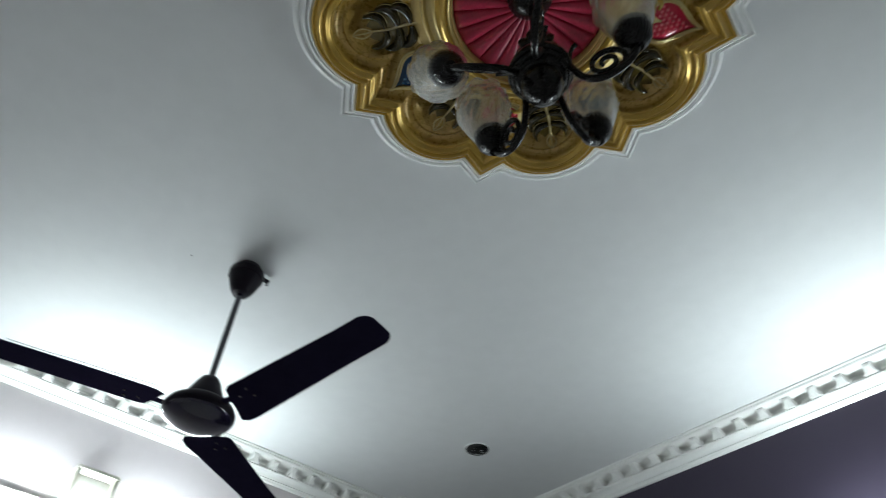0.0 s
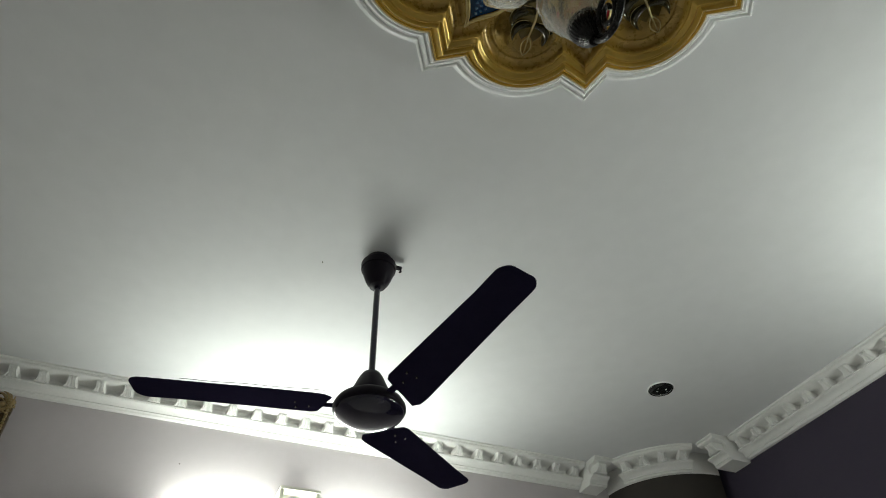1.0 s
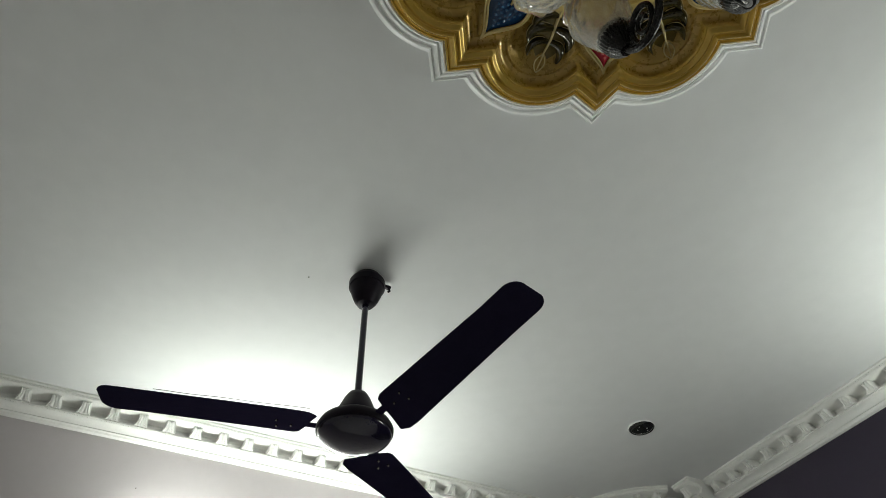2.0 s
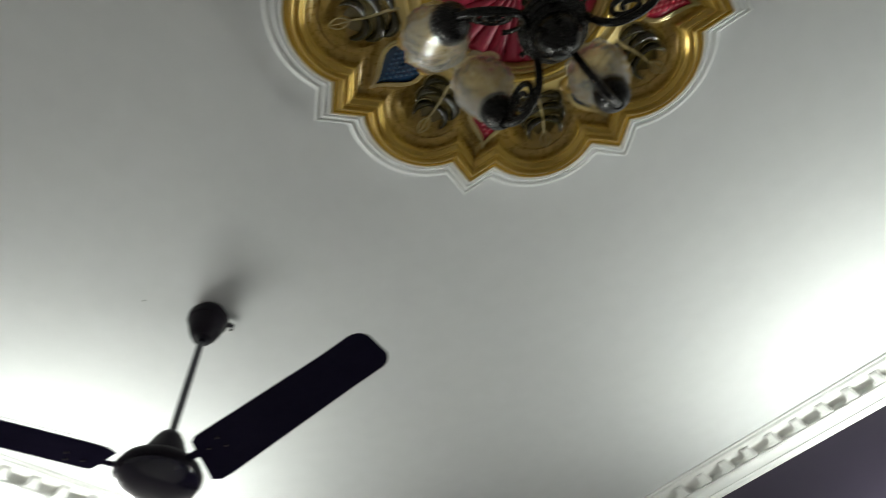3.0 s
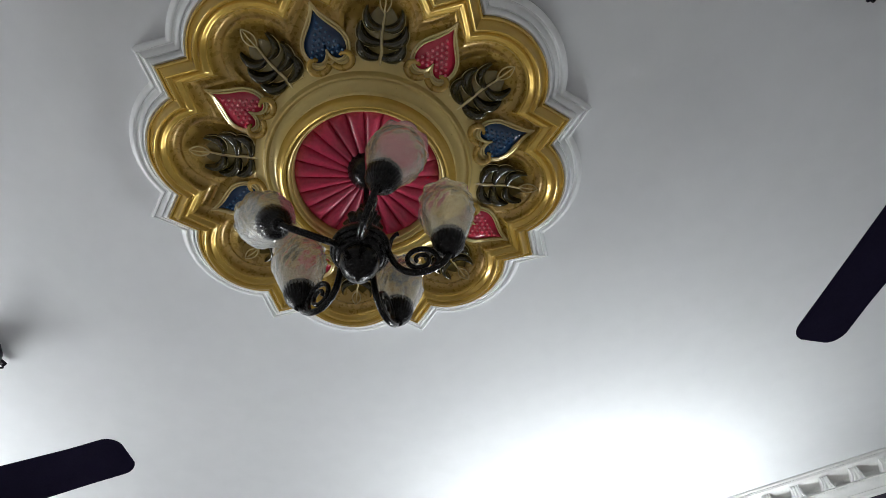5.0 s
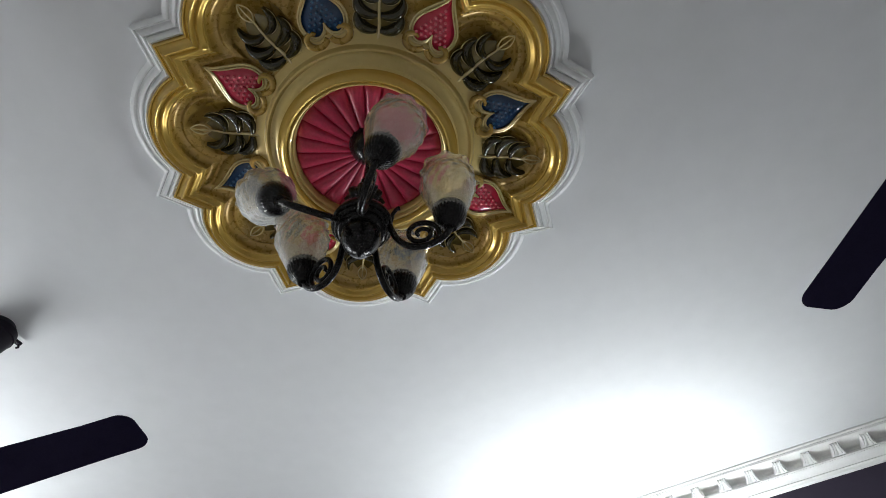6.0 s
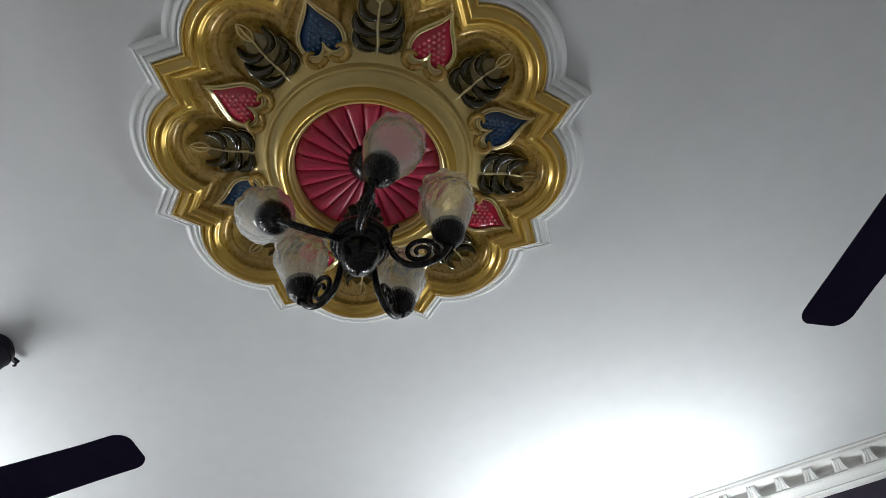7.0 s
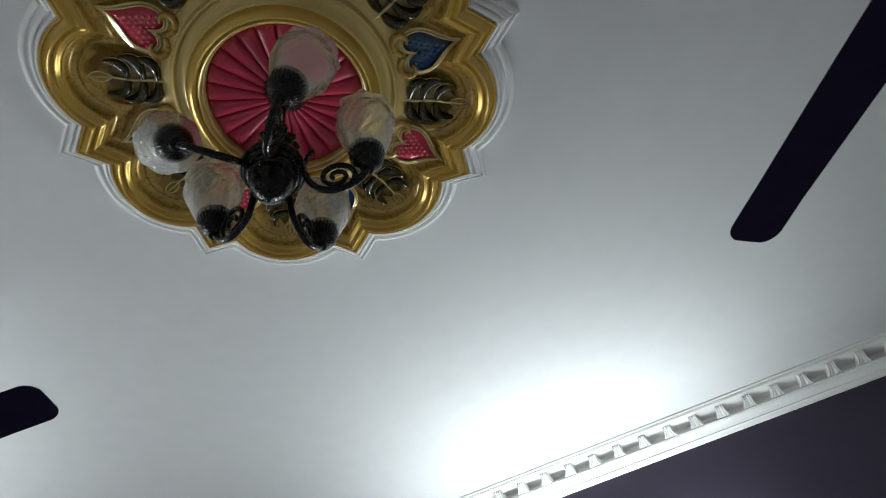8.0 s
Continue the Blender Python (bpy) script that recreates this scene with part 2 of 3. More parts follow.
def cornice(name, a, b, out, toothed=True, shift=0.0):
    ob = tagged(link(name, sweep(CORNICE, [a, b], [out, out]), plaster, smooth=25), "white plaster cornice with a row of scrolled blocks", "cornice", kind="structure")
    if toothed:
        first = None
        pts, outs = run(a, b, out, PITCH)
        for x, y in pts:
            x, y = x + shift * abs(out[1]), y + shift * abs(out[0])
            m = Matrix.Translation((x, y, H)) @ Matrix.Rotation(math.atan2(out[1], out[0]) - math.pi / 2, 4, "Z")
            if first is None:
                first = part("scroll_block", dentil(), plaster, ob, smooth=50)
                first.matrix_basis = m
            else:
                again("scroll_block", first, ob, m)
        for u, v, size, step in ((0.0945, 0.0145, 0.0065, 0.012), (0.054, 0.0715, 0.006, 0.0085)):
            tagged(part("bead_row", bead_row(*run(a, b, out, step), u, v, size), plaster, ob), kind="stuff")
    return ob


cornice("trim_west", (WEST, SOUTH), (WEST, 1.415), (1, 0))
cornice("trim_north", (-1.805, NORTH), (EAST, NORTH), (0, -1), shift=-0.018).matrix_basis = ASKEW
cornice("trim_east", (EAST, SOUTH), (EAST, NORTH), (-1, 0), False)
cornice("trim_south", (WEST, SOUTH), (EAST, SOUTH), (0, 1), False)


def cornice_block(name, a, b, out, reach):
    deep = [(u + reach if u > 0 else 0, v + (0.012 if v > 0.05 else 0)) for u, v in CORNICE]
    ob = tagged(link(name, sweep(deep, [a, b], [out, out]), plaster, smooth=25), "projecting white plaster cornice block beside the corner pier", "cornice", kind="structure")
    m = Matrix.Translation(((a[0] + b[0]) / 2 + out[0] * reach, (a[1] + b[1]) / 2 + out[1] * reach, H)) @ Matrix.Rotation(math.atan2(out[1], out[0]) - math.pi / 2, 4, "Z") @ Matrix.Diagonal((1.5, 1, 1.1, 1))
    part("scroll_block", dentil(), plaster, ob, smooth=50).matrix_basis = m
    return ob


cornice_block("trim_block_1", (WEST, 1.419), (WEST, 1.515), (1, 0), 0.077)
cornice_block("trim_block_2", (-1.915, NORTH), (-1.809, NORTH), (0, -1), 0.088).matrix_basis = ASKEW


def curved_cornice():
    n, r = 24, 0.378
    angles = [-math.radians(70) + math.radians(48) * i / n for i in range(n + 1)]
    path = [(WEST + r * math.cos(a), NORTH + r * math.sin(a)) for a in angles]
    outs = [(math.cos(a), math.sin(a)) for a in angles]
    ob = tagged(link("trim_corner", sweep(CORNICE, path, outs), plaster, smooth=25), "curved white plaster cornice round the corner pier", "cornice", kind="structure")
    first = None
    for k in range(4):
        a = -math.radians(64) + math.radians(36) * k / 3
        m = Matrix.Translation((WEST + r * math.cos(a), NORTH + r * math.sin(a), H)) @ Matrix.Rotation(a - math.pi / 2, 4, "Z")
        if first is None:
            first = part("scroll_block", dentil(), plaster, ob, smooth=50)
            first.matrix_basis = m
        else:
            again("scroll_block", first, ob, m)


curved_cornice()


# ---- ceiling rose ----
LOBE_C, LOBE_R, TIP = 0.305, 0.163, 0.484
BOWL = 0.019                                 # how far each lobe is hollowed out


def inset_radius(angle, level):
    """Where a ray from the rose's centre leaves the outline, drawn in by level: eight round lobes and eight square points."""
    t = (angle + math.pi / 8) % (math.pi / 4) - math.pi / 8
    best = 0.0
    rad = LOBE_R - (level if level > 0 else 1.6 * level)
    q = rad * rad - (LOBE_C * math.sin(t)) ** 2
    if q > 0:
        best = LOBE_C * math.cos(t) + math.sqrt(q)
    s = math.pi / 8 - abs(t)
    tip = TIP - level * math.sqrt(2)
    return max(best, tip / (math.cos(s) + math.sin(s)))


def rose_angles():
    out = []
    for k in range(8):
        base = k * math.pi / 4 - math.pi / 8
        for i in range(60):
            out.append(base + (math.pi / 4) * i / 60)
    return out


ANGLES = rose_angles()


def rose_skin(levels, inner=(), close_top=None):
    """The rose's moulded skin: contour rows (level, drop), then circle rows (radius, drop)."""
    bm = bmesh.new()
    rows = []
    for level, drop in levels:
        rows.append([bm.verts.new((inset_radius(a, level) * math.cos(a), inset_radius(a, level) * math.sin(a), -drop)) for a in ANGLES])
    if inner:
        last_level, last_drop = levels[-1]
        steps = 10
        r1, d1 = inner[0]
        for i in range(1, steps):
            f = i / steps
            row = []
            for a in ANGLES:
                r = inset_radius(a, last_level) * (1 - f) + r1 * f
                cup = BOWL * math.sin(math.pi * f ** 0.75) * (0.5 + 0.5 * math.cos(8 * a)) ** 0.7
                row.append(bm.verts.new((r * math.cos(a), r * math.sin(a), cup - (last_drop * (1 - f) + d1 * f))))
            rows.append(row)
        for r, d in inner:
            rows.append([bm.verts.new((r * math.cos(a), r * math.sin(a), -d)) for a in ANGLES])
    n = len(ANGLES)
    for a, b in zip(rows, rows[1:]):
        for i in range(n):
            bm.faces.new((a[i], a[(i + 1) % n], b[(i + 1) % n], b[i]))
    bmesh.ops.recalc_face_normals(bm, faces=bm.faces[:])
    if sum(f.normal.z * f.calc_area() for f in bm.faces) > 0:
        bmesh.ops.reverse_faces(bm, faces=bm.faces[:])
    return bm


rose = thing("ceiling_rose", pose(-0.002, 0.006, H - 0.022, 0, 0, 35) @ GROW, "gold plaster ceiling rose with lobes, leaves, red and blue hearts", "ceiling rose")
part("border", rose_skin([(-0.011, -0.0195), (-0.011, 0.0), (-0.0075, 0.0060), (-0.0045, 0.0080), (-0.0030, 0.0070), (-0.0020, 0.0030), (0.0, 0.0030), (0.0030, 0.0090), (0.0070, 0.0145), (0.0105, 0.0165), (0.0118, 0.0150), (0.0128, 0.0095), (0.0142, 0.0095), (0.0165, 0.0190), (0.0195, 0.0250), (0.0225, 0.0275), (0.0245, 0.0255), (0.0252, 0.0205), (0.030, 0.020)]), rose_white, rose, "white stepped plaster border", smooth=35)
part("rim", rose_skin([(0.0268, 0.020), (0.0270, 0.0315), (0.0285, 0.0335), (0.031, 0.0335), (0.0325, 0.031), (0.037, 0.0345), (0.042, 0.0425), (0.0445, 0.0485), (0.0465, 0.0502), (0.0487, 0.0485),
                       (0.0510, 0.0415), (0.0530, 0.0405), (0.0555, 0.0440), (0.058, 0.0452), (0.0605, 0.0438), (0.0630, 0.0385), (0.066, 0.0365), (0.0685, 0.0372), (0.071, 0.0335)]), gold, rose, "gold painted stepped rim", smooth=40)
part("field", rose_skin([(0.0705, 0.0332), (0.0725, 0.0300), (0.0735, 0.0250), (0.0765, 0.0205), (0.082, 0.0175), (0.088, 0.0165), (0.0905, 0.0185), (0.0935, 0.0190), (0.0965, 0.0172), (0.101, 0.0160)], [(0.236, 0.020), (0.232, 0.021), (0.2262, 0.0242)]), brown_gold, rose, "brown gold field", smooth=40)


RAISED = 0.008                               # the middle of the rose lies behind its rim, a little off centre
MIDDLE = Matrix.Translation((0.013, 0.004, 0))
CORE = Matrix.Translation((0.0105, 0.0125, 0))


def ring(profile, n=160):
    return lathe([(r, z + RAISED) for r, z in profile], n, closed=False)


part("shoulder", ring([(0.249, -0.0270), (0.244, -0.0298), (0.236, -0.0325), (0.2290, -0.0345), (0.2215, -0.0368)]), cream_gold, rose, "pale gold shoulder", smooth=40).matrix_basis = MIDDLE
part("band", ring([(0.2222, -0.0360), (0.2200, -0.0435), (0.2170, -0.0490), (0.2135, -0.0502), (0.2108, -0.0482), (0.2085, -0.0452), (0.2030, -0.0446), (0.1970, -0.0462), (0.1915, -0.0505), (0.1870, -0.0560), (0.1760, -0.0575)]), cream_gold, rose, "pale gold band", smooth=40).matrix_basis = MIDDLE
part("torus", ring([(0.1890, -0.0565), (0.1850, -0.066), (0.1797, -0.0745), (0.1733, -0.0775), (0.1696, -0.0755), (0.1675, -0.070), (0.1667, -0.066)]), gold, rose, "gold rounded ring", smooth=40).matrix_basis = CORE
part("inner_ring", ring([(0.1675, -0.066), (0.1655, -0.0700), (0.1630, -0.0718), (0.1605, -0.0698), (0.1595, -0.0640), (0.1588, -0.0600), (0.1572, -0.0612), (0.1556, -0.0596), (0.1548, -0.0535), (0.1540, -0.0470), (0.1530, -0.036)]), cream_gold, rose, "pale gold ring round the red dish", smooth=40).matrix_basis = CORE


def red_dish():
    """A shallow dish of 24 round-ended flutes."""
    bm = bmesh.new()
    rows, n, petals = [], 24 * 12, 24
    for i in range(24):
        r = 0.1542 - (0.1542 - 0.018) * i / 23
        row = []
        for k in range(n):
            a = 2 * math.pi * k / n
            w = min(1.0, max(0.0, (0.1522 - r) / 0.016))
            end = math.sqrt(max(0.0, 1 - (1 - w) ** 2))
            swell = abs(math.cos(petals * a / 2)) ** 0.55
            depth = 0.031 + 0.004 * (1 - r / 0.1542) + end * swell * (0.0030 + 0.070 * r)
            row.append(bm.verts.new((r * math.cos(a), r * math.sin(a), -depth)))
        rows.append(row)
    for a, b in zip(rows, rows[1:]):
        for k in range(n):
            bm.faces.new((a[k], a[(k + 1) % n], b[(k + 1) % n], b[k]))
    bmesh.ops.recalc_face_normals(bm, faces=bm.faces[:])
    if sum(f.normal.z for f in bm.faces) > 0:
        bmesh.ops.reverse_faces(bm, faces=bm.faces[:])
    return bm


part("dish", red_dish(), rose_red, rose, "crimson fluted dish", smooth=60).matrix_basis = CORE


# hearts: tip at radius 0.352, lobes at 0.245, pointing outwards along x
def heart_outline(grow=0.0, n=44):
    pts = []
    for i in range(n):
        t = 2 * math.pi * i / n
        x = 16 * math.sin(t) ** 3
        y = 13 * math.cos(t) - 5 * math.cos(2 * t) - 2 * math.cos(3 * t) - math.cos(4 * t)
        reach = max(0.0, -y - 2.5) / 14.5
        px, py = 0.291 - (y + 2.5) * 0.00345 + 0.006 * reach ** 2, x * 0.00252 * (1 - 0.10 * math.sin(math.pi * reach))
        d = Vector((px - 0.292, py))
        d = d * (1 + grow / max(d.length, 1e-6))
        pts.append((0.292 + d.x, d.y))
    return pts


def heart_panel():
    bm = bmesh.new()
    rows = []
    for grow, drop in ((0.001, 0.028), (-0.003, 0.0305), (-0.010, 0.033), (-0.018, 0.0345), (-0.026, 0.035)):
        rows.append([bm.verts.new((x, y, -drop)) for x, y in heart_outline(grow)])
    n = len(rows[0])
    for a, b in zip(rows, rows[1:]):
        for i in range(n):
            bm.faces.new((a[i], a[(i + 1) % n], b[(i + 1) % n], b[i]))
    bm.faces.new(rows[-1])
    bmesh.ops.recalc_face_normals(bm, faces=bm.faces[:])
    return bm


def heart_rim():
    bm = bmesh.new()
    for grow, rad in ((0.0015, 0.0018), (0.0068, 0.0029)):
        pts = [(x, y, -0.0335 if grow < 0.004 else -0.031) for x, y in heart_outline(grow)]
        tube(pts + [pts[0]], rad, 6, bm)
    return bm


def heart_beads():
    bm = bmesh.new()
    for i in range(8):
        for j in range(-4, 5):
            x = 0.256 + i * 0.0100
            y = (j + (0.5 if i % 2 else 0)) * 0.0104
            if abs(y) < (0.338 - x) * 0.43 and not (i < 2 and abs(y) < 0.004):
                bmesh.ops.create_icosphere(bm, subdivisions=1, radius=0.0037, matrix=Matrix.Translation((x, y, -0.0362)))
    return bm


def scroll(sign):
    """The soft hook of moulding that each of a heart's lobes ends in."""
    bm = bmesh.new()
    pts, radii = [], []
    for i in range(30):
        f = i / 29
        a = math.radians(-75 + 285 * f)
        r = 0.025 * (1 - 0.62 * f)
        pts.append((0.240 - r * math.cos(a) * 0.90, sign * (0.027 + r * math.sin(a)), -0.0320 - 0.003 * f))
        radii.append(0.0060 * math.sin(math.pi * (0.30 + 0.62 * f)) + 0.0012)
    return tube(pts, radii, 9, bm)


def leaflet(sign, k):
    """A fat ribbed leaflet that curls away from the stem."""
    bm = bmesh.new()
    x0 = 0.243 + 0.0285 * k
    reach = (0.041, 0.043, 0.033)[k]
    rows = []
    for i in range(15):
        f = i / 14
        bend = f * math.pi * 0.62
        cx = x0 + 0.030 * (1 - math.cos(bend)) * 0.95 - 0.004 * math.sin(math.pi * f)
        cy = 0.003 + reach * math.sin(bend) / math.sin(math.pi * 0.5) * 0.98
        w = (0.0122, 0.0124, 0.0102)[k] * (math.sin(math.pi * (0.10 + 0.88 * f)) ** 0.55)
        nx, ny = math.cos(bend * 0.55), -math.sin(bend * 0.55)
        row = []
        for j in range(9):
            s = -1 + 2 * j / 8
            lift = math.sqrt(max(0.0, 1 - s * s)) * 0.0200 * (0.35 + 0.65 * math.sin(math.pi * (0.15 + 0.75 * f)))
            row.append(bm.verts.new((cx + s * w * nx, sign * (cy + s * w * ny), -(0.0262 + lift))))
        rows.append(row)
    for a, b in zip(rows, rows[1:]):
        for j in range(8):
            bm.faces.new((a[j], a[j + 1], b[j + 1], b[j]))
    bmesh.ops.recalc_face_normals(bm, faces=bm.faces[:])
    if sum(f.normal.z for f in bm.faces) > 0:
        bmesh.ops.reverse_faces(bm, faces=bm.faces[:])
    return bm


def leaflet_edge(sign, k):
    """A thin bright bar that stands for the glint along a leaflet's outer side."""
    x0 = 0.243 + 0.0285 * k
    reach = (0.041, 0.043, 0.033)[k]
    pts, radii = [], []
    for i in range(12):
        f = 0.12 + 0.80 * i / 11
        bend = f * math.pi * 0.62
        w = (0.0122, 0.0124, 0.0102)[k] * (math.sin(math.pi * (0.10 + 0.88 * f)) ** 0.55)
        cx = x0 + 0.030 * (1 - math.cos(bend)) * 0.95 - 0.004 * math.sin(math.pi * f) - 0.92 * w * math.cos(bend * 0.55)
        cy = 0.003 + reach * math.sin(bend) * 0.98 + 0.92 * w * math.sin(bend * 0.55)
        pts.append((cx, sign * cy, -0.0325))
        radii.append(0.0009 * math.sin(math.pi * (0.08 + 0.84 * i / 11)) + 0.0002)
    return tube(pts, radii, 6)


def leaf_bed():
    """A low leaf-shaped swelling added under the leaflets, darkening the gaps between them."""
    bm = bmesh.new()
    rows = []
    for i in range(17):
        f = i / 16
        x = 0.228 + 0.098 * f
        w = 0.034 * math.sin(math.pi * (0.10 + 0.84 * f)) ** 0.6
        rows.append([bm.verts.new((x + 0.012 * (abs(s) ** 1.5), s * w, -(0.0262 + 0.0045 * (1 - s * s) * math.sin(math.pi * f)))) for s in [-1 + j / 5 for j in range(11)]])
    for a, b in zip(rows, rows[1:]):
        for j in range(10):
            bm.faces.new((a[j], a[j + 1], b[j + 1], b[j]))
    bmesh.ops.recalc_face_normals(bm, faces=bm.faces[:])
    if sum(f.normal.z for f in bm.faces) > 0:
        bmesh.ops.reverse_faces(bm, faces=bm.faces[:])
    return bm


def stem():
    """The rib between the leaflets, with an almond leaf at its end."""
    bm = tube([(0.222 + 0.012 * i, 0.0016 * math.sin(i * 0.8), -0.034 + 0.0002 * i) for i in range(10)], [0.0040 - 0.00022 * i for i in range(10)], 8)
    for s in (1, -1):
        tube([(0.328 + 0.0028 * i, s * 0.0105 * math.sin(math.pi * i / 15) ** 0.8, -0.031) for i in range(16)], 0.0015, 6, bm)
    tube([(0.326, 0, -0.031), (0.350, 0, -0.033), (0.366, 0, -0.030)], [0.002, 0.0016, 0.001], 6, bm)
    return bm


def cusp_curl(sign):
    """The little hooked curl at the stem's foot."""
    pts, radii = [], []
    for i in range(18):
        f = i / 17
        a = math.radians(20 + 250 * f)
        r = 0.016 * (1 - 0.5 * f)
        pts.append((0.240 + r * math.cos(a), sign * (0.021 + r * math.sin(a) * 0.9), -0.032))
        radii.append(0.0046 * (1 - 0.4 * f))
    return tube(pts, radii, 7)


first = {}
for k in range(8):
    at_lobe, at_tip = MIDDLE @ Matrix.Rotation(k * math.pi / 4, 4, "Z") @ Matrix.Translation((0.004, 0, 0.004 + RAISED)), MIDDLE @ Matrix.Rotation(k * math.pi / 4 - math.pi / 8, 4, "Z") @ Matrix.Translation((0.008, 0, RAISED))
    colour = "blue" if k % 2 == 0 else "red"

    def put(key, name, maker, mat, m, label=""):
        if key in first:
            return again(name, first[key], rose, m)
        first[key] = part(name, maker(), mat, rose, label, smooth=50)
        first[key].matrix_basis = m
        return first[key]

    put("panel" + colour, "heart", heart_panel, heart_blue if colour == "blue" else heart_red, at_tip, colour + " enamelled heart")
    put("rim", "heart_rim", heart_rim, leaf_rib, at_tip)
    tagged(put("beads" + colour, "heart_studding", heart_beads, bead_blue if colour == "blue" else bead_red, at_tip, colour + " raised beads"), kind="stuff")
    for s in (1, -1):
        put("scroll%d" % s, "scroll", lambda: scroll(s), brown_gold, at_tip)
        put("curl%d" % s, "curl", lambda: cusp_curl(s), leaf_rib, at_lobe)
        for j in range(3):
            put("leaf%d_%d" % (s, j), "leaflet", lambda: leaflet(s, j), leaf_green, at_lobe, "dark glossy olive leaflet")
            put("edge%d_%d" % (s, j), "leaflet_edge", lambda: leaflet_edge(s, j), leaf_rib, at_lobe, "painted glint along a leaflet")
    put("bed", "leaf_bed", leaf_bed, leaf_ground, at_lobe, "dark olive ground")
    put("stem", "stem", stem, leaf_rib, at_lobe, "bright gold stem")


# ---- chandelier ----
HUB = Vector((0.012, 0.010, 2.600))
chandelier = thing("chandelier", Matrix.Translation(HUB) @ GROW, "dark bronze five-arm chandelier with moulded glass shades, unlit", "chandelier")
part("canopy", lathe([(0.0, 0.322), (0.044, 0.322), (0.046, 0.312), (0.044, 0.296), (0.037, 0.280), (0.024, 0.266), (0.012, 0.256), (0.0, 0.254)], 32), bronze, chandelier, smooth=50)
part("stem", lathe([(0.0045, 0.27), (0.0045, 0.16), (0.009, 0.155), (0.012, 0.145), (0.007, 0.136), (0.006, 0.118), (0.018, 0.110), (0.030, 0.098), (0.034, 0.085), (0.025, 0.070), (0.012, 0.060), (0.011, 0.048), (0.017, 0.040), (0.018, 0.03)], 60, 10, 0.12), bronze, chandelier, smooth=50)
part("hub", lathe([(0.0, 0.036), (0.018, 0.036), (0.026, 0.033), (0.040, 0.030), (0.049, 0.022), (0.0535, 0.008), (0.0535, 0.000), (0.051, -0.003), (0.0485, -0.003), (0.048, -0.009), (0.0455, -0.012), (0.042, -0.012), (0.041, -0.018), (0.037, -0.021), (0.0, -0.021)], 48), bronze, chandelier, smooth=50)
part("finial", lathe([(0.0, -0.014), (0.030, -0.014), (0.034, -0.024), (0.034, -0.036), (0.030, -0.050), (0.022, -0.063), (0.012, -0.072), (0.005, -0.076), (0.0025, -0.083), (0.0, -0.083)], 40), bronze, chandelier, smooth=60)


def arm_bar():
    """An S-shaped bar from the hub to the cup, with a spiral inside the bend and a hooked end by the hub."""
    ctrl = [(0.036, 0.006), (0.046, 0.000), (0.053, -0.018), (0.062, -0.038), (0.076, -0.054), (0.094, -0.061), (0.112, -0.060), (0.130, -0.052), (0.144, -0.040), (0.152, -0.026), (0.154, -0.018)]
    bm = bmesh.new()
    pts = []
    for i in range(len(ctrl) - 1):
        p0, p1, p2, p3 = (Vector(ctrl[max(0, min(len(ctrl) - 1, i + d))]) for d in (-1, 0, 1, 2))
        for j in range(4):
            t = j / 4
            q = 0.5 * (2 * p1 + (p2 - p0) * t + (2 * p0 - 5 * p1 + 4 * p2 - p3) * t * t + (3 * p1 - p0 - 3 * p2 + p3) * t ** 3)
            pts.append((q.x, 0, q.y))
    tube(pts + [(0.154, 0, -0.018)], 0.0060, 10, bm)
    spiral = []
    for i in range(48):
        f = i / 47
        a = math.radians(-35 + 610 * f)
        r = 0.031 * (1 - 0.80 * f)
        spiral.append((0.104 + r * math.cos(a), 0, -0.031 + r * math.sin(a)))
    tube(spiral, [0.0052 - 0.0015 * i / 47 for i in range(48)], 8, bm)
    tube([(0.047, 0, -0.006), (0.051, 0, 0.010), (0.054, 0, 0.026), (0.060, 0, 0.037), (0.066, 0, 0.039)], [0.0045, 0.004, 0.0035, 0.0038, 0.0048], 8, bm)
    return bm


def cup():
    return lathe([(0.0, -0.007), (0.011, -0.007), (0.016, 0.0), (0.022, 0.004), (0.0285, 0.013), (0.0315, 0.025), (0.0315, 0.035), (0.029, 0.0355), (0.023, 0.014), (0.0, 0.009)], 112, 28, 0.022)


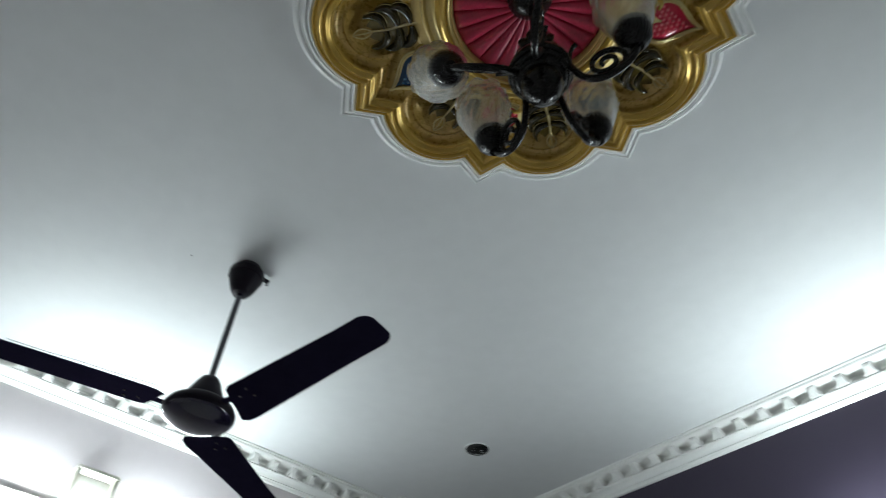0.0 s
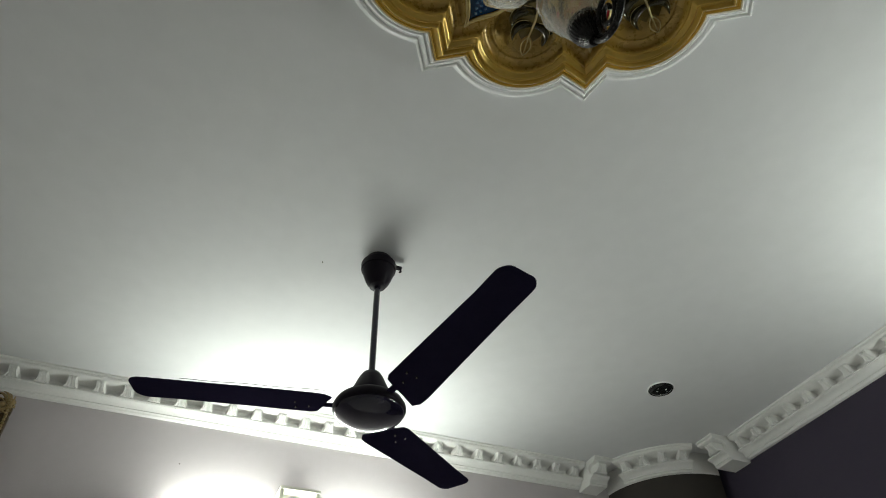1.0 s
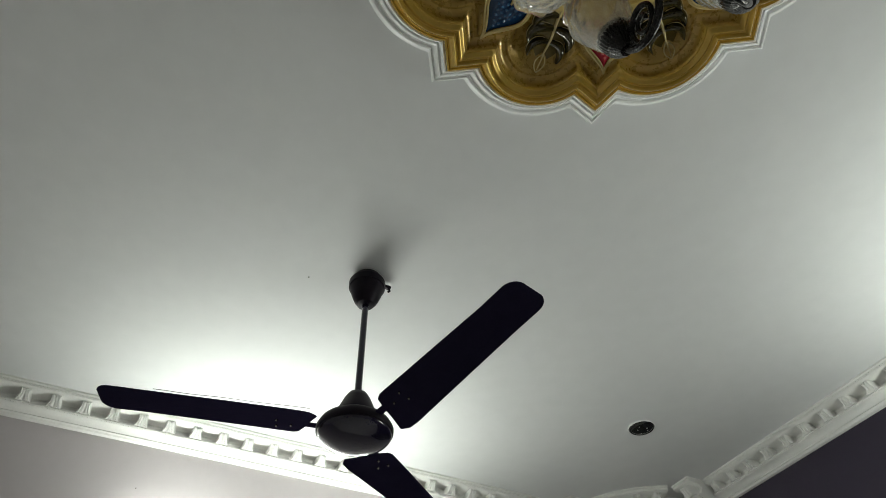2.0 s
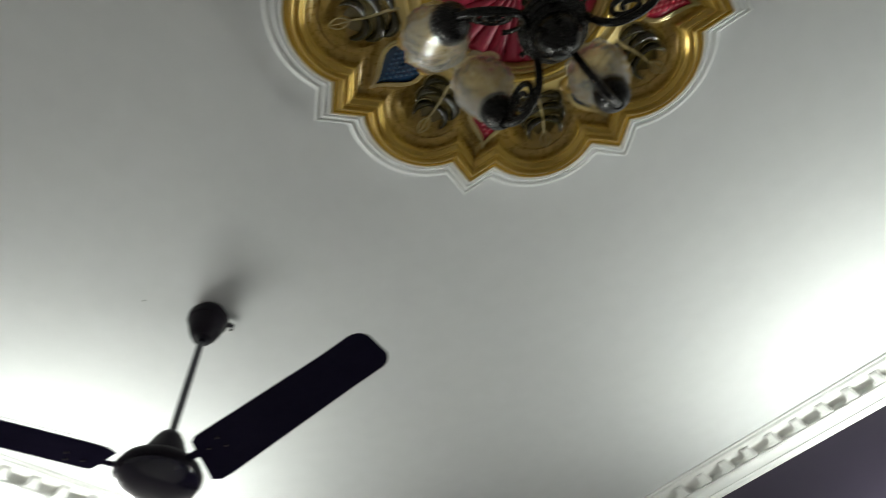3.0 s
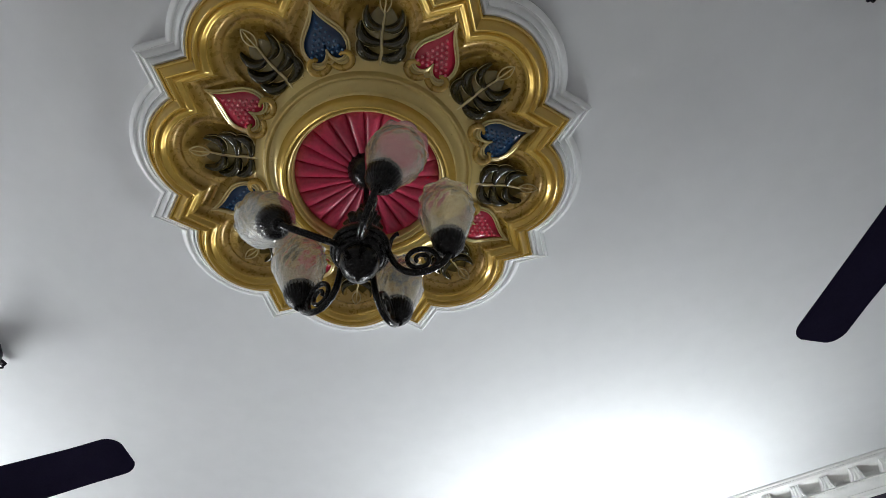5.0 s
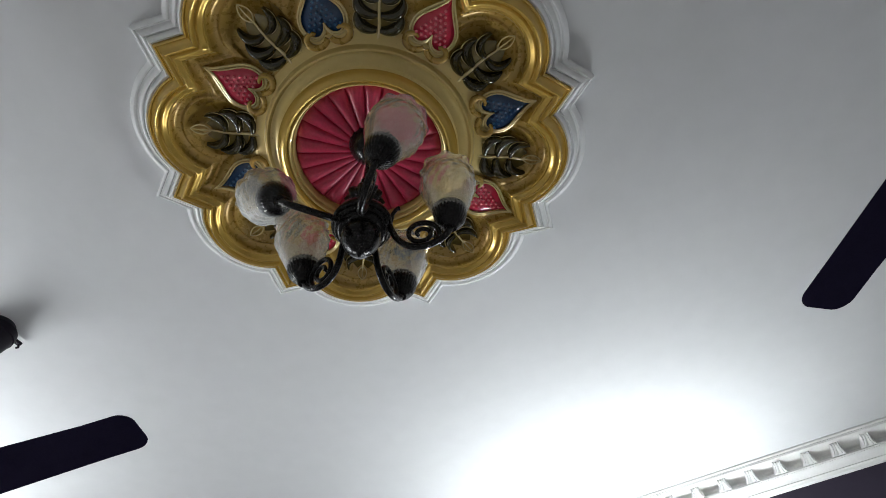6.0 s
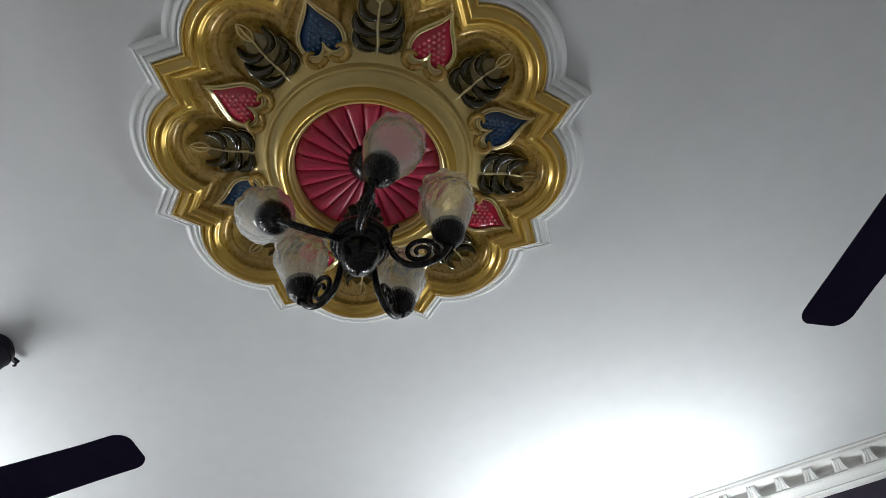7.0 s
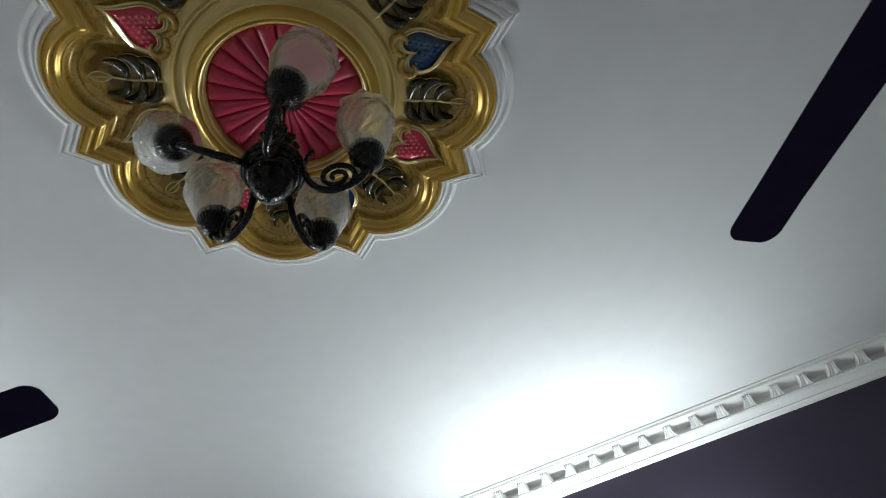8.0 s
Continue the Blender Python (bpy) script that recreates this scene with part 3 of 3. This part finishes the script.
def shade():
    """A tulip of moulded glass: swelling body, eight soft ribs and a scalloped lip."""
    outer = [(0.024, 0.012), (0.029, 0.020), (0.034, 0.032), (0.0395, 0.046), (0.0455, 0.062), (0.0515, 0.078), (0.0545, 0.091), (0.0545, 0.102), (0.0515, 0.112), (0.0485, 0.118), (0.0495, 0.124), (0.0525, 0.128)]
    fine = []
    for (r0, z0), (r1, z1) in zip(outer, outer[1:]):
        fine += [(r0 + (r1 - r0) * j / 3, z0 + (z1 - z0) * j / 3) for j in range(3)]
    fine.append(outer[-1])
    inner = [(r - 0.0030, z) for r, z in outer[::-1]]
    n, bm, rings = 112, bmesh.new(), []
    for side, rows in ((1, fine), (0, inner)):
        for r, z in rows:
            ring_ = []
            g = max(0.0, min(1.0, (z - 0.03) / 0.05))
            for i in range(n):
                a = 2 * math.pi * i / n
                k = r * (1 + 0.05 * g * abs(math.cos(4 * a)) - 0.02 * g)
                if side:
                    petal = math.sin(8 * a + 3.0 * math.sin(z * 90)) * math.sin(z * 230) + 0.6 * math.sin(14 * a - z * 310)
                    k += 0.0014 * g * petal
                ring_.append(bm.verts.new((k * math.cos(a), k * math.sin(a), z + (0.0015 * math.cos(8 * a) if z > 0.12 else 0))))
            rings.append(ring_)
    for a, b in zip(rings, rings[1:] + rings[:1]):
        for i in range(n):
            bm.faces.new((a[i], a[(i + 1) % n], b[(i + 1) % n], b[i]))
    bmesh.ops.recalc_face_normals(bm, faces=bm.faces[:])
    return bm


# each arm: its direction in plan, how far it has rolled out of the upright, and how far it droops
ARMS = [(-123, 34, 9), (166, -12, -1), (94, 0, 0), (22, 9, 1), (-47, -14, 5)]
made = None
SEAT = Matrix.Translation((0.154, 0, -0.017)) @ Matrix.Diagonal((0.93, 0.93, 1.10, 1))
for turn, roll, droop in ARMS:
    m = Matrix.Rotation(radians(turn), 4, "Z") @ Matrix.Rotation(radians(droop), 4, "Y") @ Matrix.Rotation(radians(roll), 4, "X")
    if made is None:
        arm = part("arm", arm_bar(), bronze, chandelier, smooth=60)
        c, s = part("cup", cup(), bronze, arm, smooth=50), part("shade", shade(), glass, arm, "moulded clear glass shade", smooth=70)
        made = (arm, c, s)
        c.matrix_basis = s.matrix_basis = SEAT
    else:
        arm = again("arm", made[0], chandelier, m)
        again("cup", made[1], arm, SEAT)
        again("shade", made[2], arm, SEAT)
    arm.matrix_basis = m


# ---- ceiling fans ----
def blade(chord):
    """A pressed sheet blade along x: rounded corners, a slight twist towards the root."""
    bm = bmesh.new()
    outline = []
    for x, y in ((0.152, -0.036), (0.166, -0.044), (0.30, -0.048), (0.50, -0.054)):
        outline.append((x, y))
    for cx, cy, a0 in ((0.570, -0.026, -85), (0.572, 0.024, 8)):
        for i in range(7):
            a = radians(a0 + 78 * i / 6)
            outline.append((cx + 0.034 * math.cos(a), cy + 0.034 * math.sin(a)))
    for x, y in ((0.50, 0.064), (0.30, 0.084), (0.160, 0.098), (0.130, 0.097), (0.112, 0.082), (0.130, 0.030), (0.138, 0.0)):
        outline.append((x, y))
    top = [bm.verts.new((0.117 + (x - 0.13) * 1.073, chord * y - 0.003, 0.004 - 0.08 * y * max(0.0, 1 - (x - 0.11) / 0.46))) for x, y in outline]
    bm.faces.new(top)
    bmesh.ops.triangulate(bm, faces=bm.faces[:])
    bmesh.ops.subdivide_edges(bm, edges=[e for e in bm.edges if e.calc_length() > 0.05], cuts=1)
    bmesh.ops.solidify(bm, geom=bm.faces[:], thickness=0.0022)
    bmesh.ops.recalc_face_normals(bm, faces=bm.faces[:])
    return bm


def bracket():
    bm = box(0.075, 0.160, -0.010, 0.010, 0.0065, 0.011, 0.0015)
    extra = box(0.150, 0.215, -0.026, 0.030, 0.006, 0.010, 0.0015)
    me = bpy.data.meshes.new("joined")
    extra.to_mesh(me)
    extra.free()
    bm.from_mesh(me)
    bpy.data.meshes.remove(me)
    return bm


def ceiling_fan(x, y, z, turn, rise, chord, label, wired=False):
    fan = thing("ceiling_fan", pose(x, y, z), label, "ceiling fan", "ceiling fans")
    up = H - z
    part("canopy", lathe([(0.0, up), (0.041, up), (0.043, up - 0.004), (0.055, up - 0.022), (0.0565, up - 0.027), (0.0555, up - 0.046), (0.0525, up - 0.048), (0.050, up - 0.058), (0.043, up - 0.080), (0.035, up - 0.100), (0.031, up - 0.103), (0.026, up - 0.114), (0.018, up - 0.117), (0.0, up - 0.117)], 40), fan_plastic, fan, smooth=40)
    part("latch", box(-0.007, 0.007, 0.044, 0.078, up - 0.018, up - 0.009, 0.002), fan_plastic, fan)
    part("hook", tube([(0, 0.066, up - 0.014), (0, 0.074, up - 0.018), (0, 0.076, up - 0.026), (0, 0.071, up - 0.031)], 0.0035, 8), fan_plastic, fan, smooth=60)
    part("rod", lathe([(0.0, up - 0.05), (0.0095, up - 0.05), (0.0095, 0.07), (0.0, 0.07)], 20), fan_brown, fan, smooth=40)
    part("lower_cup", lathe([(0.0, 0.100), (0.014, 0.100), (0.026, 0.093), (0.036, 0.076), (0.046, 0.052), (0.054, 0.036), (0.057, 0.026), (0.055, 0.022), (0.0, 0.022)], 40), fan_plastic, fan, smooth=40).location = (0, 0, -0.018)
    part("motor", lathe([(0.0, 0.030), (0.050, 0.029), (0.074, 0.021), (0.091, 0.009), (0.0985, -0.005), (0.0985, -0.014), (0.0970, -0.018), (0.0945, -0.0190), (0.0940, -0.0215), (0.0, -0.0215)], 64), fan_plastic, fan, smooth=40).location = (0, 0, -0.024)
    part("bottom_cover", lathe([(0.0, -0.0216), (0.0938, -0.0216), (0.0925, -0.0265), (0.0885, -0.0305), (0.078, -0.0365), (0.066, -0.0430), (0.054, -0.0475), (0.040, -0.0510), (0.022, -0.0530), (0.0, -0.0535)], 64), fan_brown, fan, "glossy dark enamelled bottom cover", smooth=40).location = (0, 0, -0.024)
    made = None
    for k in range(3):
        m = Matrix.Rotation(radians(turn + 120 * k), 4, "Z") @ Matrix.Translation((0, 0, -0.6 * math.sin(radians(rise)))) @ Matrix.Rotation(radians(-rise), 4, "Y") @ Matrix.Rotation(radians(-4.2), 4, "X")
        if made is None:
            b = part("blade", blade(chord), fan_blade, fan, smooth=30)
            br = part("bracket", bracket(), fan_blade, b, smooth=30)
            screws = []
            for sx, sy in ((0.160, 0.0), (0.196, -0.014), (0.196, 0.016)):
                s = part("screw", lathe([(0.0, -0.003), (0.002, -0.003), (0.0032, -0.001), (0.0032, 0.002), (0.0, 0.002)], 12), steel, b, smooth=40)
                s.matrix_basis = Matrix.Translation((sx, sy, 0))
                screws.append(s)
            made = (b, br, screws)
            b.matrix_basis = m
        else:
            b = again("blade", made[0], fan, m)
            again("bracket", made[1], b, Matrix())
            for s in made[2]:
                again("screw", s, b, s.matrix_basis.copy())
        if k == 2 and wired:
            part("wire", tube([(0.118 + 0.034 * i, 0.072 - 0.001 * i, 0.0135 - 0.0007 * i + 0.0008 * math.sin(i * 1.3)) for i in range(12)], 0.0007, 6), steel_dark, b, "thin loose wire")
    return fan


ceiling_fan(-1.252, 0.012, 2.487, 14.8, 4.2, 0.91, "dark brown three-blade ceiling fan hanging on a short rod", True)
ceiling_fan(1.165, 0.100, 2.487, 133.4, 0.8, 0.97, "dark brown three-blade ceiling fan beyond the chandelier")


# ---- recessed downlight ----
spot = thing("downlight", pose(-1.576, 1.360, H) @ Matrix.Diagonal((1.3, 1.3, 1.3, 1)), "small round recessed downlight with dark lens, unlit", "downlight")
part("bezel", lathe([(0.040, 0.0), (0.044, 0.0), (0.0445, -0.002), (0.0425, -0.0035), (0.0405, -0.003), (0.040, 0.0)], 40, closed=False), rose_white, spot, "thin white rim", smooth=40)
part("lens", lathe([(0.0, 0.0), (0.0408, 0.0), (0.0400, -0.004), (0.037, -0.006), (0.034, -0.005), (0.032, -0.0065), (0.026, -0.0085), (0.015, -0.0105), (0.0, -0.0115)], 40), black_glass, spot, "glossy black lens", smooth=50)


# small white domes that stand for glints on the lens
for cx, cy, size in ((0.016, 0.006, 1.0), (-0.004, -0.014, 0.8), (-0.015, 0.008, 0.6), (0.006, 0.017, 0.7), (0.010, -0.020, 0.5)):
    dome = part("glint_dome", lathe([(0.0, 0.0), (0.0026, 0.0), (0.0020, -0.0016), (0.0, -0.0022)], 10), rose_white, spot, "tiny white dome for a glint", smooth=60)
    dome.matrix_basis = Matrix.Translation((cx, cy, -0.0098)) @ Matrix.Scale(size, 4)


# ---- tube lights ----
def tube_light(m, shift, half):
    """A tube light lying along a wall, with a driver box above it: local x along the wall, y out of it, z up."""
    lamp = thing("tube_light", m, "lit white tube light on the wall under an ivory box", "tube light", "tube lights")
    part("batten", box(min(-0.085, shift - half - 0.03), shift + half + 0.03, 0.0, 0.036, -0.046, 0.024, 0.004), lamp_body, lamp, smooth=40)
    turn = Matrix.Rotation(math.pi / 2, 4, "Y")
    glow = part("tube", lathe([(0.0, -half), (0.010, -half), (0.0135, 0.006 - half), (0.0135, half - 0.006), (0.010, half), (0.0, half)], 20), lamp_glow, lamp, "glowing white tube", smooth=40)
    glow.matrix_basis = Matrix.Translation((shift, 0.075, -0.028)) @ turn
    for s in (-1, 1):
        holder = part("holder", box(-0.012, 0.012, 0.030, 0.094, -0.048, 0.010, 0.005), lamp_body, lamp, smooth=40)
        holder.matrix_basis = Matrix.Translation((shift + s * (half + 0.014), 0, 0))
    case = part("driver_box", box(-0.080, 0.080, 0.0, 0.105, 0.143, 0.155, 0.003), lamp_body, lamp, "ivory driver box", smooth=40)
    for x0, x1 in ((-0.080, -0.064), (0.064, 0.080)):
        part("box_side", box(x0, x1, 0.0, 0.103, 0.026, 0.1415, 0.003), lamp_body, case, smooth=40)
    part("box_front", box(-0.0625, 0.0625, 0.040, 0.050, 0.027, 0.1415, 0.003), plaster, case, smooth=40)


tube_light(Matrix.Translation((WEST, 0.043, 2.505)) @ Matrix.Rotation(-math.pi / 2, 4, "Z"), -0.025, 0.48)
tube_light(ASKEW @ Matrix.Translation((0.13, NORTH, 2.395)) @ Matrix.Rotation(math.pi, 4, "Z"), 0.11, 0.50)


# ---- framed picture ----
def flourish():
    """A corner spray of small curled leaves in gilt plaster."""
    bm = bmesh.new()
    for k in range(17):
        turn, size = 95 + 25 * (k % 11), 0.55 + 0.45 * ((k * 7) % 5) / 4
        pts, radii = [], []
        for i in range(9):
            f = i / 8
            a = radians(turn + 70 * f * (1 if k % 2 else -1))
            r = 0.012 + 0.040 * size * f
            pts.append((0.032 + 0.012 * math.sin(math.pi * f), r * math.cos(a), r * math.sin(a)))
            radii.append(0.0058 * size * math.sin(math.pi * (0.12 + 0.80 * f)))
        tube(pts, radii, 6, bm)
    bmesh.ops.create_icosphere(bm, subdivisions=2, radius=0.013, matrix=Matrix.Translation((0.036, 0, 0)))
    return bm


def bead_strip(length):
    bm = bmesh.new()
    n = int(length / 0.011)
    for i in range(n):
        bmesh.ops.create_icosphere(bm, subdivisions=1, radius=0.0062, matrix=Matrix.Translation((0.030, 0, (i + 0.5) * length / n)))
    return bm


def picture_frame():
    ob = thing("framed_picture", Matrix.Translation((WEST + 0.002, -1.335, 2.145)) @ Matrix.Rotation(radians(4), 4, "Y"), "dark framed picture in an ornate gilt frame, hung high", "picture")
    w, h = 0.30, 0.70
    for x0, x1, z0, z1 in ((-w, w, h - 0.06, h), (-w, w, 0, 0.06), (-w, -w + 0.06, 0.06, h - 0.06), (w - 0.06, w, 0.06, h - 0.06)):
        part("frame_bar", box(0.002, 0.030, x0, x1, z0, z1, 0.009), gilt, ob, smooth=50)
    for side in (-1, 1):
        tagged(part("bead_strip", bead_strip(h - 0.02), gilt_bright, ob, "bright gilt beading", smooth=60), kind="stuff").location = (0, side * (w - 0.010), 0.01)
        spray = part("corner_spray", flourish(), gilt_bright, ob, "gilt leaf spray on the frame's corner", smooth=60)
        spray.matrix_basis = Matrix.Translation((0, side * (w - 0.035), h - 0.030)) @ Matrix.Diagonal((1, -side, 1, 1))
    part("print", box(0.004, 0.014, -w + 0.055, w - 0.055, 0.055, h - 0.055), canvas, ob, "dark maroon print under glass")


picture_frame()


# ---- dark marks on the plaster ----
# nail shapes added for two small dark marks
def nail(x, y, z, turn):
    ob = link("nail", lathe([(0.0, 0.012), (0.0012, 0.012), (0.0012, -0.004), (0.0035, -0.004), (0.0035, -0.0055), (0.0, -0.0055)], 12), steel_dark, smooth=40)
    ob.matrix_basis = Matrix.Translation((x, y, z)) @ turn
    tagged(ob, "small dark mark on the plaster, drawn as a nail", "nail", "old nails")


nail(-1.325, -0.157, H, Matrix.Scale(0.65, 4))
nail(WEST, -0.423, 2.728, Matrix.Rotation(-math.pi / 2, 4, "Y") @ Matrix.Scale(0.6, 4))
